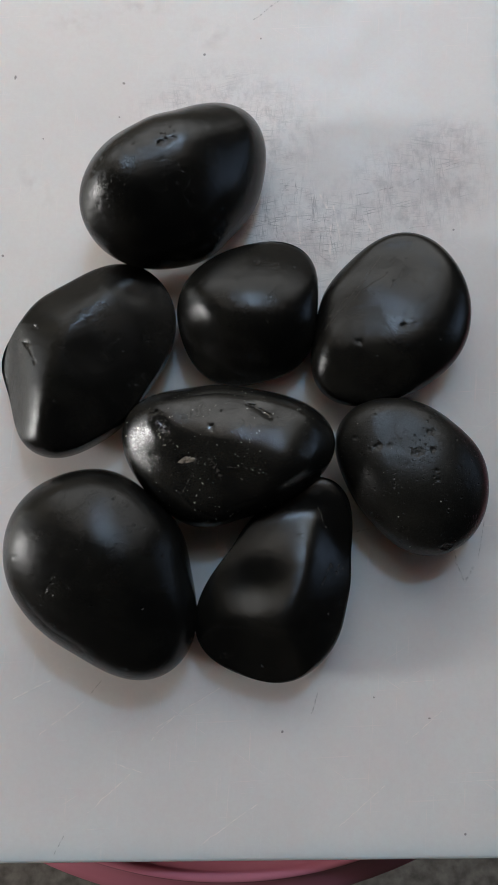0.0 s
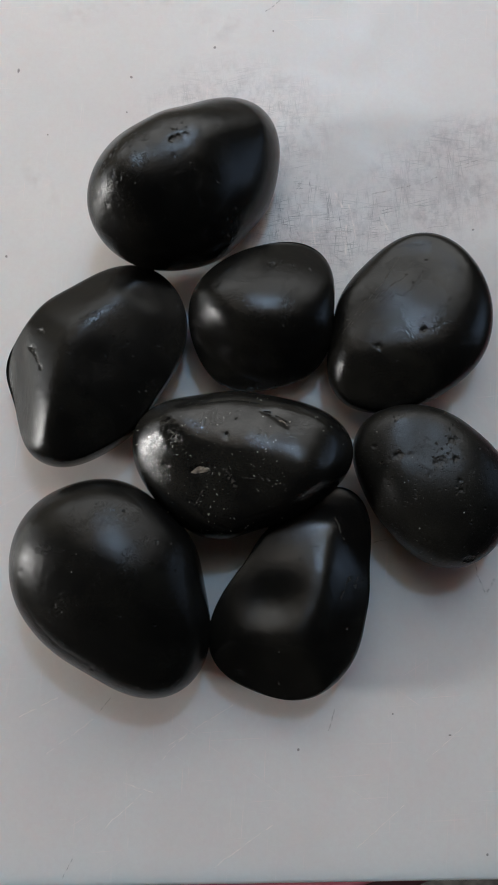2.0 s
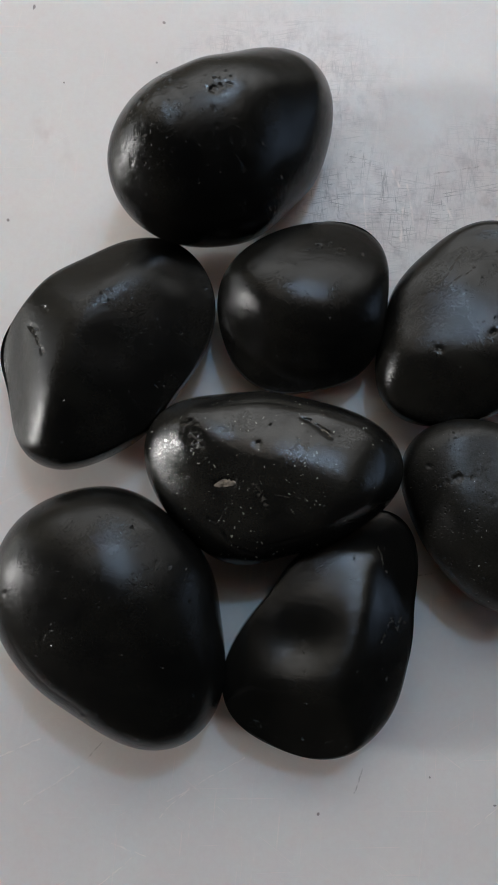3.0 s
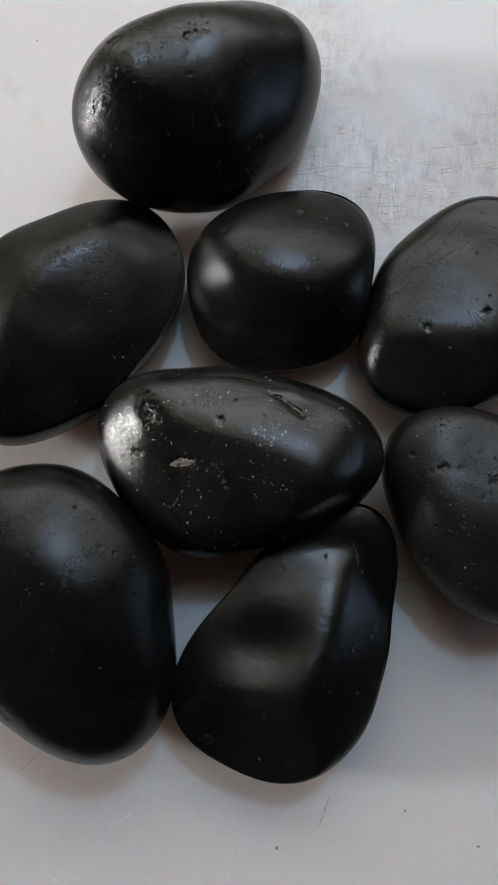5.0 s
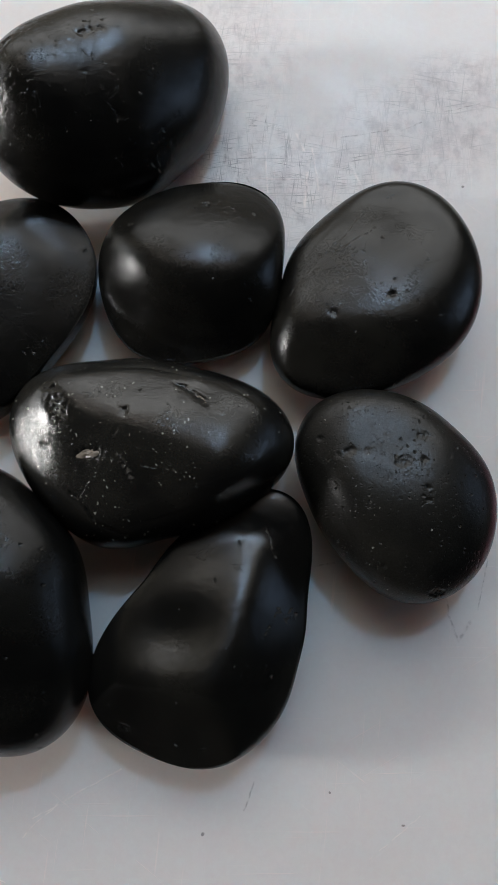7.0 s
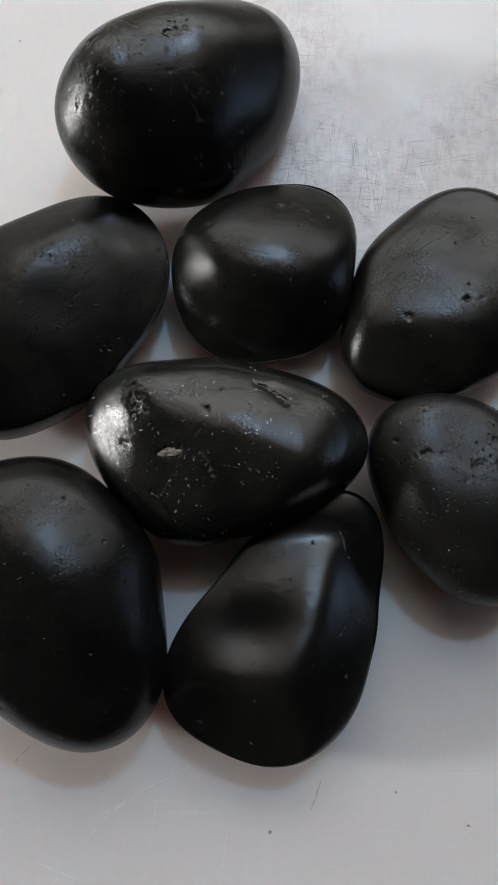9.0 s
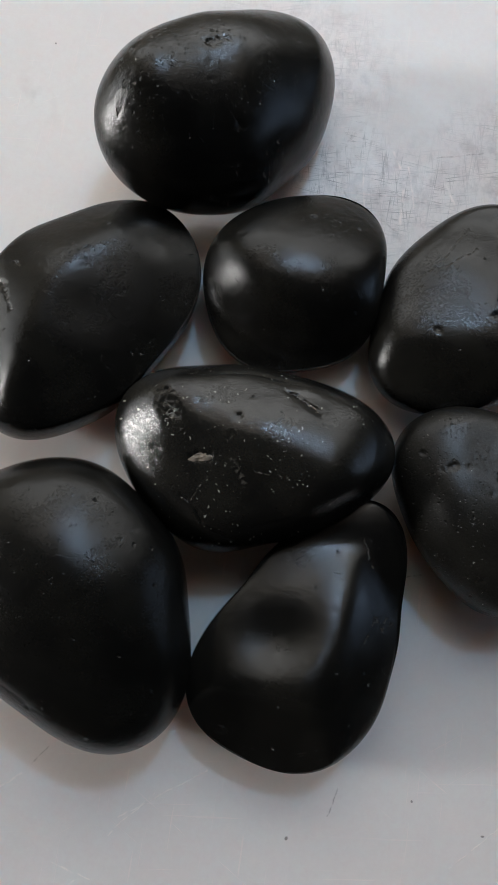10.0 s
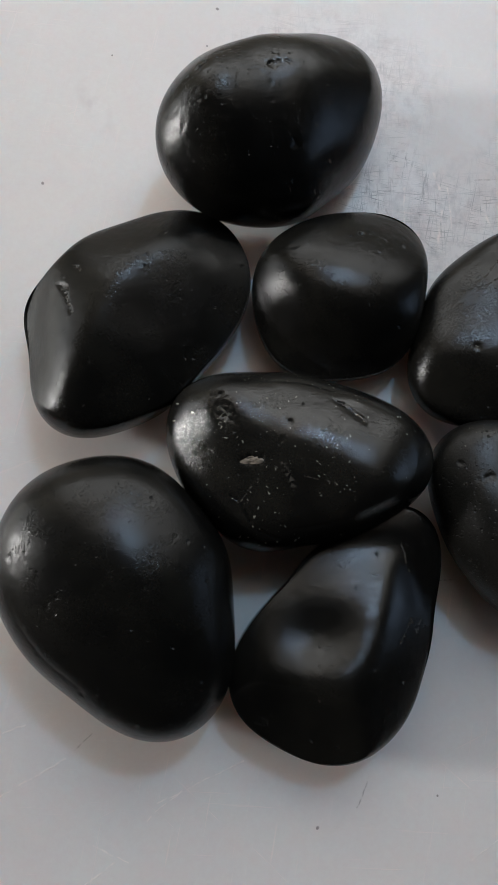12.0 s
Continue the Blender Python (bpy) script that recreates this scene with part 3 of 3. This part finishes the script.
pebble("large black polished pebble, pitted along one end", OUTLINE_1, relief=RELIEF_1,
       pits=[*scatter(1, 26, -20, -8, 6, 11), *scatter(2, 16, -9, 2, 10, 7), *scatter(3, 12, 10, 0, 14, 12, 0.4), (-2.1, 3.3, 2.3, 1.5, 20, 0.26, 0.05), (-3.0, 3.4, 0.8, 0.5, 30, 0.35, 0.08), (-0.9, 4.2, 0.6, 0.9, 10, 0.3, 0.08), (1.2, 5.2, 0.9, 0.6, 0, 0.3, 0.15), (5.9, -13, 1.3, 1.0, 40, 0.25, 0.2), (-23.8, -11.5, 0.7, 0.45, 70, 0.22, 0.12),
             (-19.6, -2.0, 1.6, 0.7, 60, 0.4, 0.2), (-22.8, -8.6, 0.6, 0.4, 20, 0.2, 0.1), (-23.4, -6.4, 0.5, 0.35, 60, 0.2, 0.1), (-19, -14, 0.7, 0.4, 30, 0.25, 0.12), (-16.5, -11.5, 0.6, 0.4, 10, 0.25, 0.12), (-21.6, -15.2, 0.7, 0.5, 50, 0.25, 0.12)], mat=STONE_1)
dished = pebble("black polished pebble with a dished face and a nicked end", OUTLINE_2, 27.5,
       [(-0.30, 0.05, 22.2, 0.8, 0.004), (0.34, -0.08, 26.3, 0.8, 0.004), (0.16, -0.40, 27.8, 0.9, 0.004), (1.05, 0.05, 38.0, 1.3, 0.0)],
       [(15.5, 20, 5.5, 3.0, -35, -0.45), (3, -2, 9, 7, 0, -0.5)],
       pits=[*scatter(8, 18, 2, 8, 12, 7, 0.45), (-17.5, 3.4, 1.6, 0.9, -40, 0.5, 0.3), (-15.8, 0.6, 1.8, 0.35, -62, 0.35, 0.1), (-14.2, -3, 1.2, 0.3, -70, 0.3, 0.1), (-14.7, 8.7, 0.8, 0.5, -30, 0.35, 0.1), (1.8, 13.2, 0.6, 0.4, 0, 0.3, 0.1)], mat=STONE_2)
pebble("small black polished pebble with a blunt ridge", OUTLINE_3, 24.5,
       [(-0.04, -0.28, 22.4, 2.0, 0.008), (-0.04, 0.22, 24.2, 1.6, 0.008), touch(-13.6, -0.5, 20.4, 0.73, 0.29, 1.2, 0.024)],
       pits=[(2.7, 14, 0.9, 0.7, 30, 0.5, 0.15), (-15, 6.8, 0.8, 0.5, 0, 0.25, 0.1)], mat=STONE_3)
tipped = pebble("black polished pebble with a pointed tip and two small holes", OUTLINE_4, relief=RELIEF_4,
       pits=[(1.8, -4.6, 1.2, 0.9, 30, 0.5, 0.2), (-12, -9.6, 1.2, 0.9, -20, 0.35, 0.2), (2.6, -0.8, 0.5, 0.4, 0, 0.4, 0.1), (5.5, -4.2, 0.5, 0.4, 0, 0.3, 0.1)], mat=STONE_4)
glossy = pebble("glossy black pebble with chipped crystal patches", OUTLINE_5, relief=RELIEF_5, bumps=[(12, 12, 4, 2, -25, -0.4)],
       pits=[(-18.4, 6.2, 4.2, 2.5, -58, 0.40, 0.42), (-20.5, 10.8, 2.0, 0.7, 25, 0.35, 0.35), (-10.3, -4.0, 3.4, 1.6, 8, 0.5, 0.5), (-2.9, 5.6, 1.0, 1.2, -30, 0.45, 0.3), (9.6, 12.4, 2.2, 0.7, -25, 0.45, 0.35),
             (13.6, 9.6, 3.0, 0.9, -38, 0.5, 0.3), (-4.3, 1.2, 1.4, 0.4, 60, 0.3, 0.2), (-20.8, -2.2, 1.3, 0.4, -10, 0.25, 0.2), (-12.8, -13.4, 2.4, 0.35, -32, 0.5, 0.1), (-9.8, -16.6, 2.8, 0.35, -56, 0.5, 0.1), (-4.2, -20.3, 4.6, 0.35, -17, 0.5, 0.1)], mat=STONE_5)
pebble("matt black oval pebble with scattered pits", OUTLINE_6, relief=RELIEF_6,
       pits=[*scatter(4, 34, 1, 2, 17, 12), *scatter(5, 14, -10, 10, 9, 5), *scatter(6, 12, -2, -16, 10, 5), (-1.1, 6.2, 1.9, 1.3, 20, 0.35, 0.2), (-13, 8.2, 2.0, 1.2, 10, 0.3, 0.25), (4, 12.6, 2.0, 1.2, 0, 0.2, 0.2), (-19.4, 11.2, 0.9, 0.6, 0, 0.3, 0.1), (-9.2, 8.4, 0.7, 0.6, 0, 0.3, 0.1), (4.3, 0.4, 0.8, 0.6, 0, 0.3, 0.1),
             (-4.9, -17.3, 1.2, 0.6, 0, 0.25, 0.25), (8.5, -22.7, 2.2, 1.0, 10, 0.4, 0.2), (3.6, 7.0, 1.1, 0.9, 20, 0.35, 0.15), (4.6, -2.3, 0.8, 0.6, 0, 0.35, 0.1)], mat=STONE_6)
pebble("largest black pebble, smooth and rounded", OUTLINE_7, relief=RELIEF_7,
       pits=[*scatter(7, 14, -2, -2, 20, 16, 0.45), (-12.8, -4, 0.8, 0.5, 20, 0.22, 0.15), (7.1, 2.3, 1.2, 0.4, 50, 0.12, 0.1), (-23.4, 5.0, 0.9, 0.6, 60, 0.2, 0.1), (11.9, 13.6, 1.2, 0.4, 40, 0.12, 0.1), (1.9, 21.6, 1.0, 0.3, 0, 0.15, 0.1), (-3.8, -22.2, 1.0, 0.5, 30, 0.2, 0.12)], mat=STONE_7)
pebble("black pear-shaped pebble with a hollow face and a ridge", OUTLINE_8, 29,
       [(0.18, -0.31, 20.6, 0.8, 0.003), (-0.47, -0.06, 23.8, 1.2, 0.008), (0.16, 0.42, 28.6, 0.7, 0.004), touch(-21.5, -8.3, 17.2, 0.68, -0.12, 0.5, 0.012)],
       [(-8, -0.5, 9, 6.5, 25, -1.9)],
       pits=[(-18.9, -21.6, 1.3, 0.9, 20, 0.3, 0.2), (-0.1, -24.9, 1.2, 0.4, 30, 0.25, 0.15)], mat=STONE_8)


def chip(stone, x, y, la, lb, turn, rise, seed, mat):
    """A broken mineral face in a stone's skin: a jagged, flat-shaded flake in millimetres that follows the stone."""
    me = stone.data
    co = np.empty(len(me.vertices) * 3, np.float32)
    me.vertices.foreach_get("co", co)
    co = co.reshape(-1, 3) * 1000.0
    near = co[(np.hypot(co[:, 0] - x, co[:, 1] - y) < max(la, lb) * 2.0 + 0.8) & (co[:, 2] > co[:, 2].max() * 0.4)]
    near = near[np.hypot(near[:, 0] - x, near[:, 1] - y) > max(la, lb) * 1.1]
    a = np.c_[near[:, 0] - x, near[:, 1] - y, np.ones(len(near))]
    gx, gy, z0 = np.linalg.lstsq(a, near[:, 2], rcond=None)[0]
    rng = random.Random(seed)
    bm = bmesh.new()
    ca, sa = math.cos(radians(turn)), math.sin(radians(turn))
    rings = []
    for k, n in ((0.0, 1), (0.45, 6), (0.8, 10), (1.15, 13)):
        ring = []
        for j in range(n):
            ang = 2 * math.pi * (j + rng.uniform(-0.3, 0.3)) / n
            r = k * rng.uniform(0.75, 1.2)
            u, v = r * la * math.cos(ang), r * lb * math.sin(ang)
            dx, dy = u * ca - v * sa, u * sa + v * ca
            h = rng.uniform(-0.32, 0.18) * (1 if k < 1 else 0) + (rise if k < 1 else -0.75)
            ring.append(bm.verts.new(((x + dx) / 1000, (y + dy) / 1000, (z0 + gx * dx + gy * dy + h) / 1000)))
        rings.append(ring)
    for lo, hi in zip(rings, rings[1:]):
        i = j = 0
        while i < len(lo) or j < len(hi):
            if len(lo) == 1 or (j / len(hi) <= i / len(lo) and j < len(hi)) or i >= len(lo):
                tri = (lo[i % len(lo)], hi[j % len(hi)], hi[(j + 1) % len(hi)])
                j += 1
            else:
                tri = (lo[i % len(lo)], hi[j % len(hi)], lo[(i + 1) % len(lo)])
                i += 1
            if len(lo) == 1 and j > len(hi):
                break
            if len(set(tri)) == 3:
                try:
                    bm.faces.new(tri)
                except ValueError:
                    pass
            if len(lo) == 1 and j >= len(hi):
                break
    bmesh.ops.recalc_face_normals(bm, faces=bm.faces)
    return part("chip", bm, mat, stone, "rough glinting mineral chip", smooth=False)


CRYSTAL = plain("grey_crystal", (0.008, 0.008, 0.007), (0.10, 0.095, 0.085), 900, 0.12, 0.0002)
BROWN = plain("brown_crystal", (0.03, 0.024, 0.02), (0.26, 0.22, 0.18), 700, 0.12, 0.0002)
for n, (x, y, la, lb, turn) in enumerate(((-19.2, 7.2, 1.6, 0.9, -30), (-18.0, 5.2, 1.7, 1.3, 20), (-16.2, 3.4, 1.8, 1.1, -50), (-19.2, 3.6, 1.1, 0.8, 0), (-15.0, 1.5, 1.3, 0.8, -40), (-16.9, 6.6, 1.0, 0.8, 60))):
    chip(glossy, x, y, la, lb, turn, 0.08, 20 + n, CRYSTAL)
chip(glossy, -20.6, 10.8, 1.6, 0.45, 25, -0.3, 4, CRYSTAL)
chip(glossy, -10.3, -4.1, 2.9, 1.15, 8, 0.05, 5, BROWN)
chip(glossy, -2.9, 5.4, 0.6, 0.8, -30, -0.35, 6, CRYSTAL)
chip(glossy, 9.6, 12.4, 1.6, 0.4, -25, -0.3, 7, CRYSTAL)
chip(glossy, 13.6, 9.6, 2.3, 0.5, -38, -0.3, 8, BROWN)
chip(dished, -17.5, 3.4, 1.1, 0.6, -40, -0.3, 9, CRYSTAL)
chip(tipped, -12.0, -9.6, 0.8, 0.6, -20, -0.3, 10, CRYSTAL)
